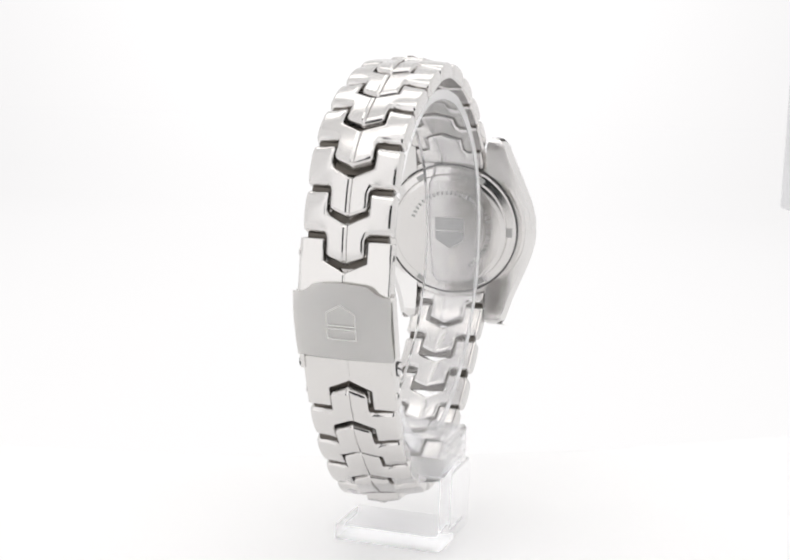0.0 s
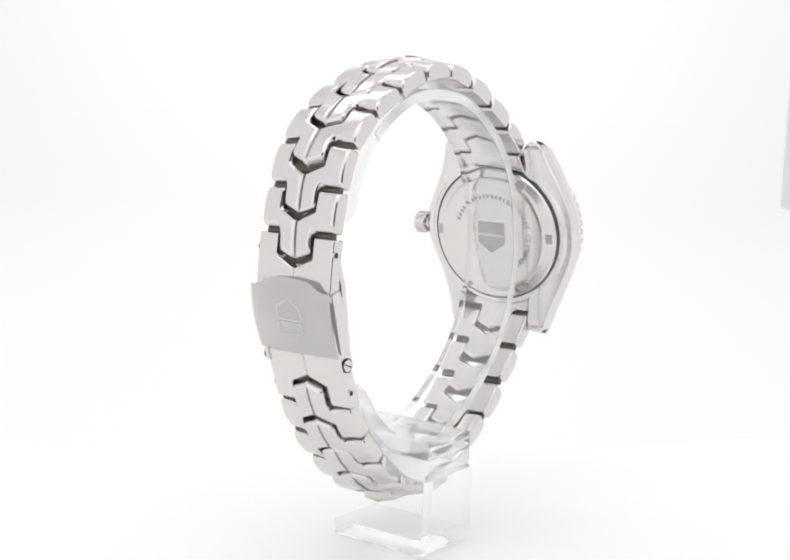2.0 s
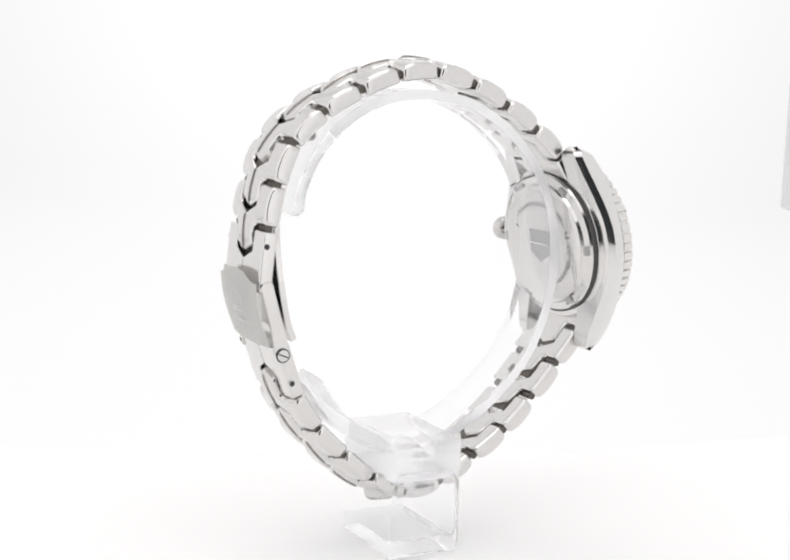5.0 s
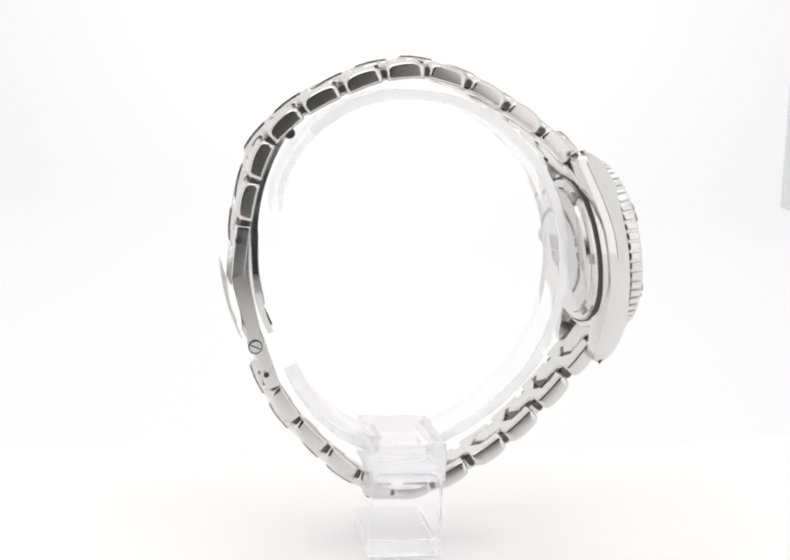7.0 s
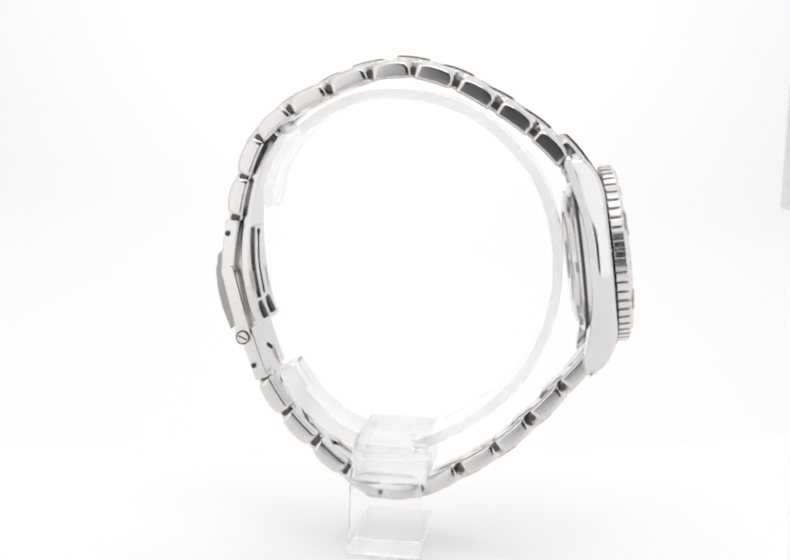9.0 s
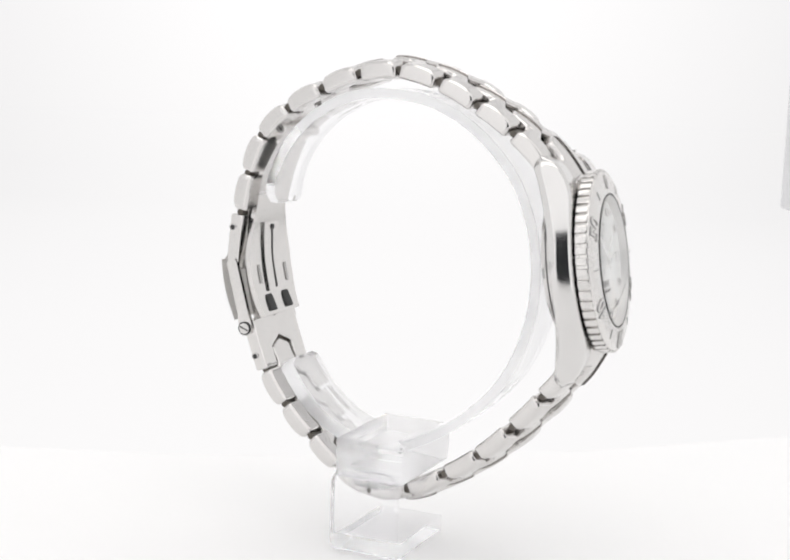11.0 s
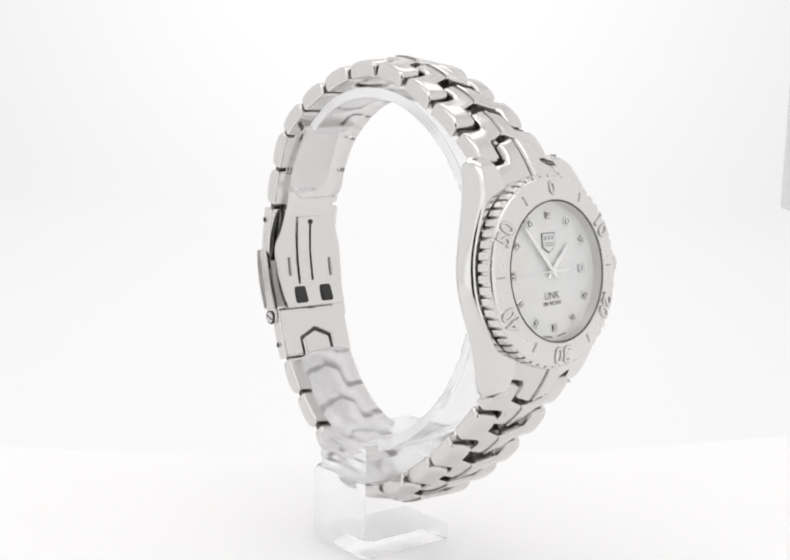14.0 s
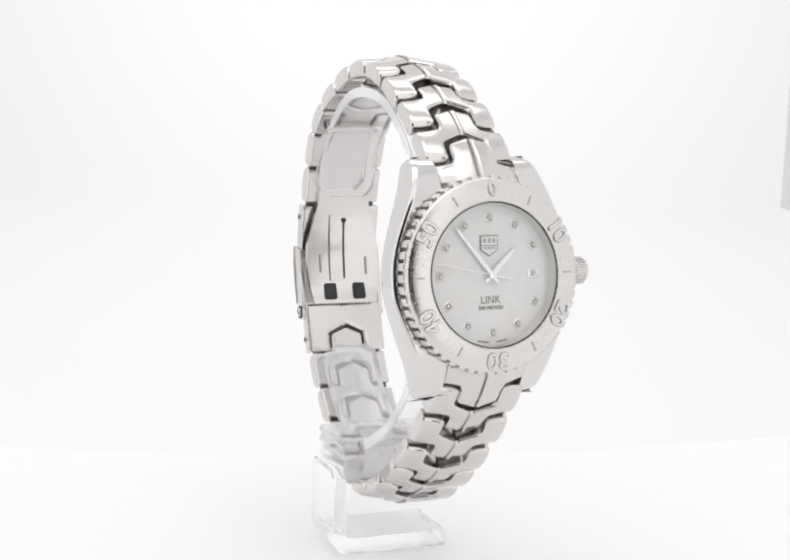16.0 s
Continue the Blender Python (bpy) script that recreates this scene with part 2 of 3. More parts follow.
    knob.transform(Matrix.Translation(Vector((0.2055, 0.519, 0.0055)) / U))
    tagged(part("tent_pole_cap", knob, POLE_GREY, None), "rounded pale grey cap at the foot of a tent pole", "pole cap", "", "structure")
    for x in (x0 + 0.008, x1 - 0.008):
        pole((x, y0 + 0.01, 0), (x, y0 + 0.01, h), 0.008)
        pole((x, y0, h - 0.008), (x, y1, h - 0.008), 0.008)
    pole((x0, y0 + 0.01, h - 0.008), (x1, y0 + 0.01, h - 0.008), 0.008)


light_tent()

# ---- the watch ----
SPIN = [(t, 78.56 - 8.8725 * t + 0.01059 * t * t) for t in range(17)]   # degrees, second by second

watch = tagged(new("wrist_watch"), "polished steel bracelet watch with a pearl dial, on a clear stand", "watch")
stand = tagged(new("watch_stand"), "clear acrylic display stand with a C-shaped cuff", "display stand")
MID = -0.015       # the bracelet's middle plane
W = 0.265          # half its width
RING = Vector((0.15, -1.45))


def at_height(p):
    return (p[0], p[1], p[2] + Z0)


TWIST, DRIFT, SAG = radians(8.5), 0.042, 0.006     # the slack lower chain lies rolled and pushed aside on the stand


def ring_pose(a, b, slack=0.0, aside=0.0):
    """The frame of a link: x across the band, y from a to b in the bracelet's plane, z outwards; a slack link rolls about its near edge."""
    a, b = Vector(a), Vector(b)
    d = (b - a).normalized()
    n = Vector((-d.y, d.x))
    if n.dot((a + b) / 2 - RING) < 0:
        n = -n
    y, out, far = Vector((d.x, 0, d.y)), Vector((n.x, 0, n.y)), Vector((0, 1, 0))
    roll = TWIST * slack
    z = out * math.cos(roll) - far * math.sin(roll)
    near = Vector((a.x, MID - W + DRIFT * slack + aside, a.y)) + out * (SAG * slack)
    mid = near + (far * math.cos(roll) + out * math.sin(roll)) * W
    return basis(at_height(mid), y.cross(z), y, z)


def link_mesh(pitch, stem=True, length=None, half=W, low=-0.066, side=0.026, crest=0.047, bevel=0.019, w1=0.47, start=0.0, notch=0.47, vee=0.23, tip_vee=0.17):
    """A link: two ears round a V-shaped notch, full-width shoulders and a pointed middle stem, roof-shaped with a crease along it."""
    sh = 0.885 if length is None else length
    tip = 1.37 if stem else sh
    bend = 0.36 if stem else 0.10
    bm = bmesh.new()
    cache = {}

    def height(u, v):
        k = abs(u) / half
        top = crest + (side - crest) * (0.45 * k + 0.55 * k ** 2.4) - (0.006 if k < 0.005 else 0)
        if not stem:
            return top
        if k > w1 - 0.001:
            e = abs(2 * (v - start) / (sh - start) - 1)
            lift = 0.010 * (1 - e ** 2) - 0.014 * e ** 5
            return top + lift * min(1, (k - w1) / 0.2) + 0.008 * (1 - min(1, (k - w1) / 0.2))
        e = max(0, (v - 1.0) / 0.6)
        return top + 0.008 - 0.014 * e * e

    def vert(v, up, u):
        t = (v - notch) / max(0.01, tip - notch)
        shift = (vee + (tip_vee - vee) * min(1, max(0, t))) * (1 - abs(u) / (w1 * half)) if abs(u) < w1 * half else 0
        if not stem:
            shift *= max(0.0, 1 - t)
        vv = v + shift
        key = (round(u, 5), round(vv, 5), up)
        if key not in cache:
            if v > sh + 0.001:
                u *= 0.91
            drop = bend * (pitch * (vv - 0.44)) ** 2
            h = (height(u, vv) if up else low) - drop
            cache[key] = bm.verts.new((u, (vv + 0.06) * pitch, h))
        return cache[key]

    def rows(a, b, n):
        return [a + (b - a) * k / n for k in range(n + 1)]

    ear = (rows(start, notch, 4) if start < notch else [notch]) + rows(notch, sh, 4)[1:]
    mid = rows(notch, sh, 4) + (rows(sh, tip, 4)[1:] if stem else [])
    us_mid = [0, 0.022, 0.14, 0.27, 0.38, w1]
    us_ear = [w1, 0.58, 0.70, 0.81, 0.91, 1.0]
    for sgn in (1, -1):
        for us, vs in ((us_mid, mid), (us_ear, ear)):
            for p, q in zip(us, us[1:]):
                if q - p < 0.001:
                    continue
                for a, b in zip(vs, vs[1:]):
                    for up in (True, False):
                        f = [vert(a, up, sgn * p * half), vert(a, up, sgn * q * half), vert(b, up, sgn * q * half), vert(b, up, sgn * p * half)]
                        if len(set(f)) == 4:
                            bm.faces.new(f if (sgn > 0) == up else f[::-1])
    pair = {}
    for (u, vv, up), v in cache.items():
        pair.setdefault((u, vv), {})[up] = v
    mate = {d[True]: d[False] for d in pair.values()}
    rim = [e for e in bm.edges if len(e.link_faces) == 1 and e.verts[0] in mate and e.verts[1] in mate]
    for e in rim:
        a, b = e.verts
        bm.faces.new((a, b, mate[b], mate[a]))
    bmesh.ops.recalc_face_normals(bm, faces=bm.faces)
    es = [e for e in bm.edges if e.calc_face_angle(0) > radians(50)]
    bmesh.ops.bevel(bm, geom=es, offset=bevel, segments=3, affect="EDGES", profile=0.46, material=1)
    return bm


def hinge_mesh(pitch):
    """The shade-dark bridge under a link's stem, with its pin barrel."""
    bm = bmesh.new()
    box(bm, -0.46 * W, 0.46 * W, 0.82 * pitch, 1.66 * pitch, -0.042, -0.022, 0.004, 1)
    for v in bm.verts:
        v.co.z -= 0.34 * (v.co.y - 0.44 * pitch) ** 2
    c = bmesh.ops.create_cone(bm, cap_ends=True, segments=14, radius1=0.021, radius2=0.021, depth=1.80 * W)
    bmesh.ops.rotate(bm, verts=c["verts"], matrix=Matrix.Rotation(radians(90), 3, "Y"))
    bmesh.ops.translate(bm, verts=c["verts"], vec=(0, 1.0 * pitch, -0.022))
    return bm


UPPER = [(1.053, -0.716), (0.849, -0.528), (0.617, -0.379), (0.371, -0.253), (0.111, -0.188), (-0.159, -0.215), (-0.413, -0.317), (-0.648, -0.447),
         (-0.843, -0.634), (-0.935, -0.878), (-0.987, -1.138)]
LOWER = [(1.270, -1.890), (1.101, -2.106), (0.906, -2.329), (0.715, -2.509), (0.482, -2.672), (0.250, -2.802), (-0.008, -2.842), (-0.245, -2.726),
         (-0.450, -2.555), (-0.639, -2.372), (-0.781, -2.162)]
PITCH = 0.265
SLACK = (0.35, 0.6, 0.75, 0.85, 0.95, 1.0, 0.9, 0.75, 0.55, 0.3)


def bracelet():
    first = None
    for chain in (UPPER, LOWER):
        for k, (a, b) in enumerate(zip(chain, chain[1:])):
            m = ring_pose(a, b, SLACK[k] if chain is LOWER else 0.0, 0.028 * max(0, 1 - k / (5 if chain is UPPER else 2)))
            if k == 0:
                before = (1.205, -0.935) if chain is UPPER else (1.385, -1.645)
                end = part("end_link", link_mesh(PITCH, half=0.244, w1=0.55, start=0.25, notch=0.25, vee=0.0, side=0.045, crest=0.085), TOPS, watch, "polished end link between the lugs", ring_pose(before, a, 0.0, 0.034), smooth=22, second=POLISHED)
                part("hinge", hinge_mesh(PITCH), HINGE_SHADE, end)
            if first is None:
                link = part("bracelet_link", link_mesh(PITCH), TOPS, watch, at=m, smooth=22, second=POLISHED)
                hinge = part("hinge", hinge_mesh(PITCH), HINGE_SHADE, link)
                first = (link.data, hinge.data)
            else:
                link = mesh_part("bracelet_link", first[0], None, watch, at=m)
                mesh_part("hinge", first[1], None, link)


bracelet()


# ---- the folding clasp ----
def clasp():
    for a, b, length in ((UPPER[-1], (-1.020, -1.46), 1.35), (LOWER[-1], (-0.915, -1.80), 1.25)):
        m = ring_pose(a, b, 0.15 if length < 1.3 else 0.0)
        link = part("clasp_link", link_mesh(PITCH, stem=False, length=length, half=0.275, side=0.022, crest=0.030, low=-0.062, bevel=0.010), SATIN, watch, "brushed end link of the clasp", m, smooth=22, second=POLISHED)
        for sgn in (-1, 1):
            hole = disc(0.017, -0.004, 0.004, 20)
            r = 0.38 if length > 1.3 else 0.42
            bmesh.ops.rotate(hole, verts=hole.verts, matrix=Matrix.Rotation(radians(90), 3, "Y"))
            part("pin_hole", hole, HOLE, link, at=Matrix.Translation((sgn * 0.2755, r * PITCH, -0.002)))
            ring = lathe([(0.017, -0.003), (0.024, -0.003), (0.024, 0.005), (0.017, 0.005)], 24)
            bmesh.ops.rotate(ring, verts=ring.verts, matrix=Matrix.Rotation(radians(90), 3, "Y"))
            part("pin_collar", ring, POLISHED, link, at=Matrix.Translation((sgn * 0.2755, r * PITCH, -0.002)))
    # the fold-over cover, in (across, down, out) of its own
    top, foot = Vector((-1.066, -1.450)), Vector((-0.982, -1.838))
    m = ring_pose(top, foot)
    length = (foot - top).length
    half = 0.292

    def hump_at(u):
        return 0.062 * min(1, max(0, (0.78 - abs(u)) / 0.24)) + 0.012 * max(0, 1 - abs(u) / 0.5)

    def cover_z(u, t):
        return 0.045 * math.sin(math.pi * (0.25 + 0.65 * t)) - 0.018 * u * u - 0.016

    bm = bmesh.new()
    us = [-1, -0.96, -0.85, -0.72, -0.58, -0.5, -0.3, 0, 0.3, 0.5, 0.58, 0.72, 0.85, 0.96, 1]
    grid = []
    for k in range(9):
        row = []
        for u in us:
            t = k / 8
            y = -hump_at(u) * (1 - t) ** 1.5 + length * t
            row.append(bm.verts.new((u * half, y, cover_z(u, t))))
        grid.append(row)
    faces = [bm.faces.new((a[i], a[i + 1], b[i + 1], b[i])) for a, b in zip(grid, grid[1:]) for i in range(len(us) - 1)]
    bmesh.ops.solidify(bm, geom=faces, thickness=0.03)
    bmesh.ops.recalc_face_normals(bm, faces=bm.faces)
    cover = part("clasp_cover", bm, BRUSHED, watch, "brushed folding clasp cover with an engraved shield", m)
    # side cheeks of the cover, down to the screw
    for sgn in (-1, 1):
        out = [(0.015, -0.045), (0.03, -0.030), (length * 0.90, -0.048), (0.44, -0.040), (0.495, -0.048), (0.510, -0.083), (0.495, -0.118), (0.458, -0.134), (0.40, -0.130), (0.315, -0.122), (0.03, -0.105), (0.01, -0.095)]
        bm = plate(out, 0, 0.028, 0.004, 1)
        cheek = basis((sgn * (half - 0.003) if sgn < 0 else half - 0.025, 0, 0), Vector((0, 1, 0)), Vector((0, 0, 1)), Vector((1, 0, 0)))
        part("cheek", bm, SATIN, cover, at=cheek)
        sc = disc(0.036, 0, 0.008, 28, 0.003)
        bmesh.ops.rotate(sc, verts=sc.verts, matrix=Matrix.Rotation(radians(90 * sgn), 3, "Y"))
        part("screw", sc, POLISHED, cover, at=Matrix.Translation((sgn * (half + 0.001), 0.458, -0.083)))
        rim = disc(0.043, 0, 0.0045, 28)
        bmesh.ops.rotate(rim, verts=rim.verts, matrix=Matrix.Rotation(radians(90 * sgn), 3, "Y"))
        part("screw_recess", rim, HOLE, cover, at=Matrix.Translation((sgn * (half + 0.001), 0.458, -0.083)))
        slot = boxed(-0.002, 0.002, -0.004, 0.004, -0.031, 0.031)
        bmesh.ops.rotate(slot, verts=slot.verts, matrix=Matrix.Rotation(radians(35), 3, "X"))
        part("screw_slot", slot, HOLE, cover, at=Matrix.Translation((sgn * (half + 0.0085), 0.458, -0.083)))
    # engraved shield outline
    for loop in ([(-0.085, 0.105), (0.0, 0.055), (0.085, 0.105), (0.085, 0.18), (-0.085, 0.18)], [(-0.085, 0.20), (0.085, 0.20), (0.085, 0.265), (-0.085, 0.265)]):
        bm = bmesh.new()
        n = len(loop)
        c = sum((Vector(p) for p in loop), Vector((0, 0))) / n
        for k in range(n):
            a, b = Vector(loop[k]), Vector(loop[(k + 1) % n])
            d = (b - a).normalized()
            q = Vector((-d.y, d.x)) * 0.004
            sub = 6
            for j in range(sub):
                p0, p1 = a.lerp(b, j / sub), a.lerp(b, (j + 1) / sub)
                quad = [p0 - q, p1 - q, p1 + q, p0 + q]
                vs = []
                for p in quad:
                    u, t = p.x / half, 0.5
                    for step in range(12):
                        t = (p.y + hump_at(u) * (1 - t) ** 1.5) / length
                        t = min(1, max(0, t))
                    vs.append(bm.verts.new((p.x, p.y, cover_z(u, t) + 0.0022)))
                bm.faces.new(vs)
        part("engraved_shield", bm, POLISHED, cover)
    # folding blades inside
    inner = smooth_path([(-0.700, -0.605), (-0.790, -0.78), (-0.852, -0.97), (-0.880, -1.20), (-0.873, -1.45), (-0.825, -1.68), (-0.775, -1.80)], 8)

    def width(t):
        return 0.125 + 0.055 * min(1, t / 0.25) + 0.075 * max(0, min(1, (t - 0.45) / 0.2)) - 0.03 * max(0, (t - 0.75) / 0.25)
    blade = part("clasp_blade", strip(inner, width, -0.035, 0.006), SATIN, watch, "long brushed folding blade inside the clasp", Matrix.Translation((0, MID, Z0)))
    outer = smooth_path([(-0.745, -0.60), (-0.842, -0.79), (-0.897, -0.98), (-0.928, -1.20), (-0.925, -1.45), (-0.885, -1.66), (-0.845, -1.82)], 8)
    part("clasp_blade", strip(outer, lambda t: 0.20, -0.028, 0.006), SATIN, watch, "second folding blade behind the first", Matrix.Translation((0, MID, Z0)))
    lip = smooth_path([(-0.867, -1.215), (-0.866, -1.32), (-0.859, -1.45), (-0.831, -1.60), (-0.818, -1.655)], 6)
    part("raised_tongue", strip(lip, 0.098, -0.016, 0.004), SATIN, blade)
    slot = smooth_path([(-0.863, -1.26), (-0.861, -1.35), (-0.854, -1.46), (-0.826, -1.60), (-0.817, -1.64)], 6)
    part("slot", strip(slot, 0.006, -0.006, 0), HOLE, blade)
    eye = disc(0.017, -0.004, 0.004, 20)
    part("slot_eye", eye, HOLE, blade, at=basis((-0.864, 0, -1.25), Vector((0, 1, 0)), Vector((0, 0, 1)), Vector((1, 0, 0))))
    for sgn in (-1, 1):
        part("cutout", boxed(-0.010, 0.006, -0.044, 0.044, -0.058, 0.058, 0.012, 2), HOLE, blade,
             at=basis((-0.804, sgn * 0.103, -1.725), Vector((0.894, 0, 0.447)), Vector((0, 1, 0)), Vector((-0.447, 0, 0.894))))
    for y, z0, z1 in ((-0.165, -1.48, -1.60), (0.165, -1.50, -1.62)):
        part("engraved_line", strip(smooth_path([(-0.868 + (-1.45 - z0) * 0.20, z0), (-0.868 + (-1.45 - z1) * 0.20, z1)], 3), 0.006, -0.004, 0), ETCH, blade, at=Matrix.Translation((0.002, y, 0)))
    bm = disc(0.036, -0.205, 0.205, 24, 0.006)
    bmesh.ops.rotate(bm, verts=bm.verts, matrix=Matrix.Rotation(radians(90), 3, "X"))
    pin = part("fold_pin", bm, POLISHED, watch, at=Matrix.Translation((-0.700, MID, Z0 - 0.605)))
    for sgn in (-1, 1):
        for name, r0, r1, d, mat in (("pin_groove", 0.018, 0.024, 0.2062, HOLE), ("pin_tip", 0.001, 0.012, 0.2075, HOLE)):
            ring = lathe([(r0, 0.198), (r1, 0.198), (r1, d), (r0, d)], 24)
            bmesh.ops.rotate(ring, verts=ring.verts, matrix=Matrix.Rotation(radians(90 * sgn), 3, "X"))
            part(name, ring, mat, pin)


clasp()

# ---- the case; its own frame: x to the crown (3 o'clock), y to 12 o'clock, z out of the dial ----
TILT = 8.5
CN = Vector((math.cos(radians(TILT)), 0, math.sin(radians(TILT))))
CU = Vector((-math.sin(radians(TILT)), 0, math.cos(radians(TILT))))
SWING = Matrix.Rotation(radians(4.5), 3, "Z")     # the head hangs slightly turned on its bracelet
CN, CU = SWING @ CN, SWING @ CU
CASE = basis(at_height((1.366, 0.022, -1.28)), CU.cross(CN), CU, CN)


def case_body():
    """A barrel-shaped case whose sides draw in to four lugs; the end links sit between them."""
    bm = bmesh.new()
    ys = [-0.675, -0.671, -0.663, -0.65, -0.63, -0.59, -0.55, -0.50, -0.45, -0.40, -0.35, -0.30, -0.25, -0.20, -0.15, -0.10, -0.05, 0.0, 0.05, 0.10, 0.15, 0.20, 0.25, 0.30, 0.35, 0.40, 0.45, 0.50, 0.55, 0.59, 0.615, 0.632, 0.644, 0.651, 0.655]
    rows = []
    for y in ys:
        t = min(1, max(0, (abs(y) - 0.02) / (0.60 if y < 0 else 0.61)))
        hw = 0.562 - 0.182 * (0.5 * t * t * (3 - 2 * t) + 0.5 * t * t * (2 - t))
        inner = 0.248 if abs(y) > 0.38 else hw - 0.16
        front = -0.062 - (0.125 if y < 0 else 0.12) * max(0, (abs(y) - 0.40) / 0.27) ** 1.8
        back = -0.198 - 0.095 * max(0, (abs(y) - 0.15) / 0.5) ** 1.5
        k = 0.05 * max(0, 1 - min(y - ys[0], ys[-1] - y) / 0.07) ** 2.2
        front -= k
        back += k
        hw -= k * 0.8
        ring = [(inner + k * 0.5, front), (hw - 0.030, front), (hw - 0.018, front - 0.003), (hw - 0.006, front - 0.010), (hw, front - 0.022),
                (hw + 0.001, (front + back) / 2), (hw, back + 0.048), (hw - 0.004, back + 0.040), (hw - 0.040, back + 0.004), (hw - 0.048, back), (inner + k * 0.5, back)]
        rows.append([(x, y, z, 1.0 if x > inner + 0.04 else 0.0, (front - z) / (front - back)) for x, z in ring])
    for sgn in (-1, 1):
        # the crown's side swells to a guard
        swell, wide = (0.05, -0.008) if sgn > 0 else (0.0, 0.036)
        grid = [[bm.verts.new((sgn * (x + g * (wide * low + swell * max(0, 1 - abs(y) / 0.36) ** 1.3)), y, z)) for x, y, z, g, low in r] for r in rows]
        n = len(grid[0])
        for a, b in zip(grid, grid[1:]):
            for k in range(n):
                bm.faces.new((a[k], a[(k + 1) % n], b[(k + 1) % n], b[k]))
        bm.faces.new(grid[0])
        bm.faces.new(grid[-1])
    bmesh.ops.recalc_face_normals(bm, faces=bm.faces)
    return bm


case = part("case", case_body(), MIRROR, watch, "steel case with drawn-in lugs", CASE, 40)
part("middle_case", lathe([(0.02, -0.222), (0.50, -0.222), (0.525, -0.19), (0.525, -0.085), (0.50, -0.066), (0.02, -0.066)], 96), SATIN, watch, at=CASE)


def case_back():
    back = part("case_back", lathe([(0.001, -0.318), (0.36, -0.315), (0.395, -0.305), (0.405, -0.285), (0.45, -0.275), (0.46, -0.262), (0.46, -0.235), (0.001, -0.235)], 96, False), POLISHED, watch, "polished round case back with an engraved ring of lettering", CASE @ Matrix.Translation((0, 0, 0.022)))
    # black ring standing for the shade in the gap round the back
    part("back_gap_shade", lathe([(0.461, -0.262), (0.469, -0.262), (0.469, -0.235), (0.461, -0.235)], 96), plain("gap_shade_black", (0.08, 0.079, 0.078), 0.5), back)
    for k in range(6):
        part("wrench_notch", boxed(-0.03, 0.03, 0.395, 0.435, -0.294, -0.27), ETCH, back, at=Matrix.Rotation(radians(30 + 60 * k), 4, "Z"))
    part("back_emblem", plate([(-0.100, 0.095), (0.100, 0.095), (0.100, -0.060), (0.0, -0.125), (-0.100, -0.060)], -0.3215, -0.317), ETCH, back, "etched grey shield")
    part("emblem_bar", boxed(-0.100, 0.100, -0.004, 0.006, -0.3225, -0.3205), POLISHED, back)
    words = "SAPPHIRE CRYSTAL"
    for k, ch in enumerate(words):
        a = radians(-28 - 6.6 * k)
        if ch != " ":
            m = Matrix.Rotation(math.pi, 4, "Y") @ Matrix.Rotation(a, 4, "Z") @ Matrix.Translation((0, 0.275, 0.318))
            mesh_part("engraved_letter", writing(ch, 0.052, 0.0015), ETCH, back, at=m)
    for k in list(range(16)) + [21, 22, 23, 24, 25, 26, 27]:
        a = radians(70 - 6.6 * k if k < 16 else 250 - 6.6 * (k - 21))
        m = Matrix.Rotation(math.pi, 4, "Y") @ Matrix.Rotation(a, 4, "Z") @ Matrix.Translation((0, 0.275, 0.318))
        part("engraved_bar", boxed(-0.007, 0.007, -0.013, 0.013, -0.001, 0.001), ETCH, back, at=m)


case_back()


def bezel():
    prof = [(0.392, -0.05), (0.500, -0.058), (0.520, -0.052), (0.526, 0.014), (0.523, 0.023), (0.513, 0.031), (0.490, 0.038), (0.460, 0.0445), (0.425, 0.0485), (0.397, 0.051), (0.391, 0.040)]
    bz = part("bezel", lathe(prof, 128), RING_STEEL, watch, "brushed turning bezel with raised numerals", CASE)
    tooth = None
    for k in range(54):
        m = Matrix.Rotation(2 * math.pi * (k + 0.5) / 54, 4, "Z")
        if tooth is None:
            bm = bmesh.new()
            box(bm, -0.0225, 0.0225, 0.495, 0.540, -0.052, 0.019, 0.007, 2)
            tooth = part("grip_tooth", bm, RING_STEEL, bz, at=m).data
        else:
            mesh_part("grip_tooth", tooth, None, bz, at=m)
    slope = Matrix.Rotation(radians(-10.5), 4, "X")
    for k in range(12):
        m = Matrix.Rotation(radians(-30 * k), 4, "Z") @ Matrix.Translation((0, 0.459, 0.0446)) @ slope
        if k % 2 == 0:
            body, size = ("0", 0.108) if k == 0 else (str(5 * k), 0.136)
            mesh_part("numeral", writing(body, size, 0.0010, 0.0040), NUMERAL, bz, at=m)
            mesh_part("numeral_face", writing(body, size, 0.0050, 0.0005), RING_STEEL, bz, at=m)
        else:
            part("minute_mark", boxed(-0.004, 0.004, -0.028, 0.028, -0.002, 0.003), ETCH, bz, at=m)


bezel()


def crown():
    bm = disc(0.072, 0, 0.085, 48, 0.014)
    cr = part("crown", bm, POLISHED, watch, "fluted screw-down crown", CASE @ basis((0.597, 0, -0.140), Vector((0, 1, 0)), Vector((0, 0, 1)), Vector((1, 0, 0))))
    part("crown_tube", disc(0.045, -0.05, 0.0, 32), SATIN, cr)
    rib = None
    for k in range(24):
        m = Matrix.Rotation(radians(15 * k), 4, "Z")
        if rib is None:
            rib = part("rib", boxed(-0.0045, 0.0045, 0.066, 0.079, 0.010, 0.073, 0.002, 1), POLISHED, cr, at=m).data
        else:
            mesh_part("rib", rib, None, cr, at=m)


crown()


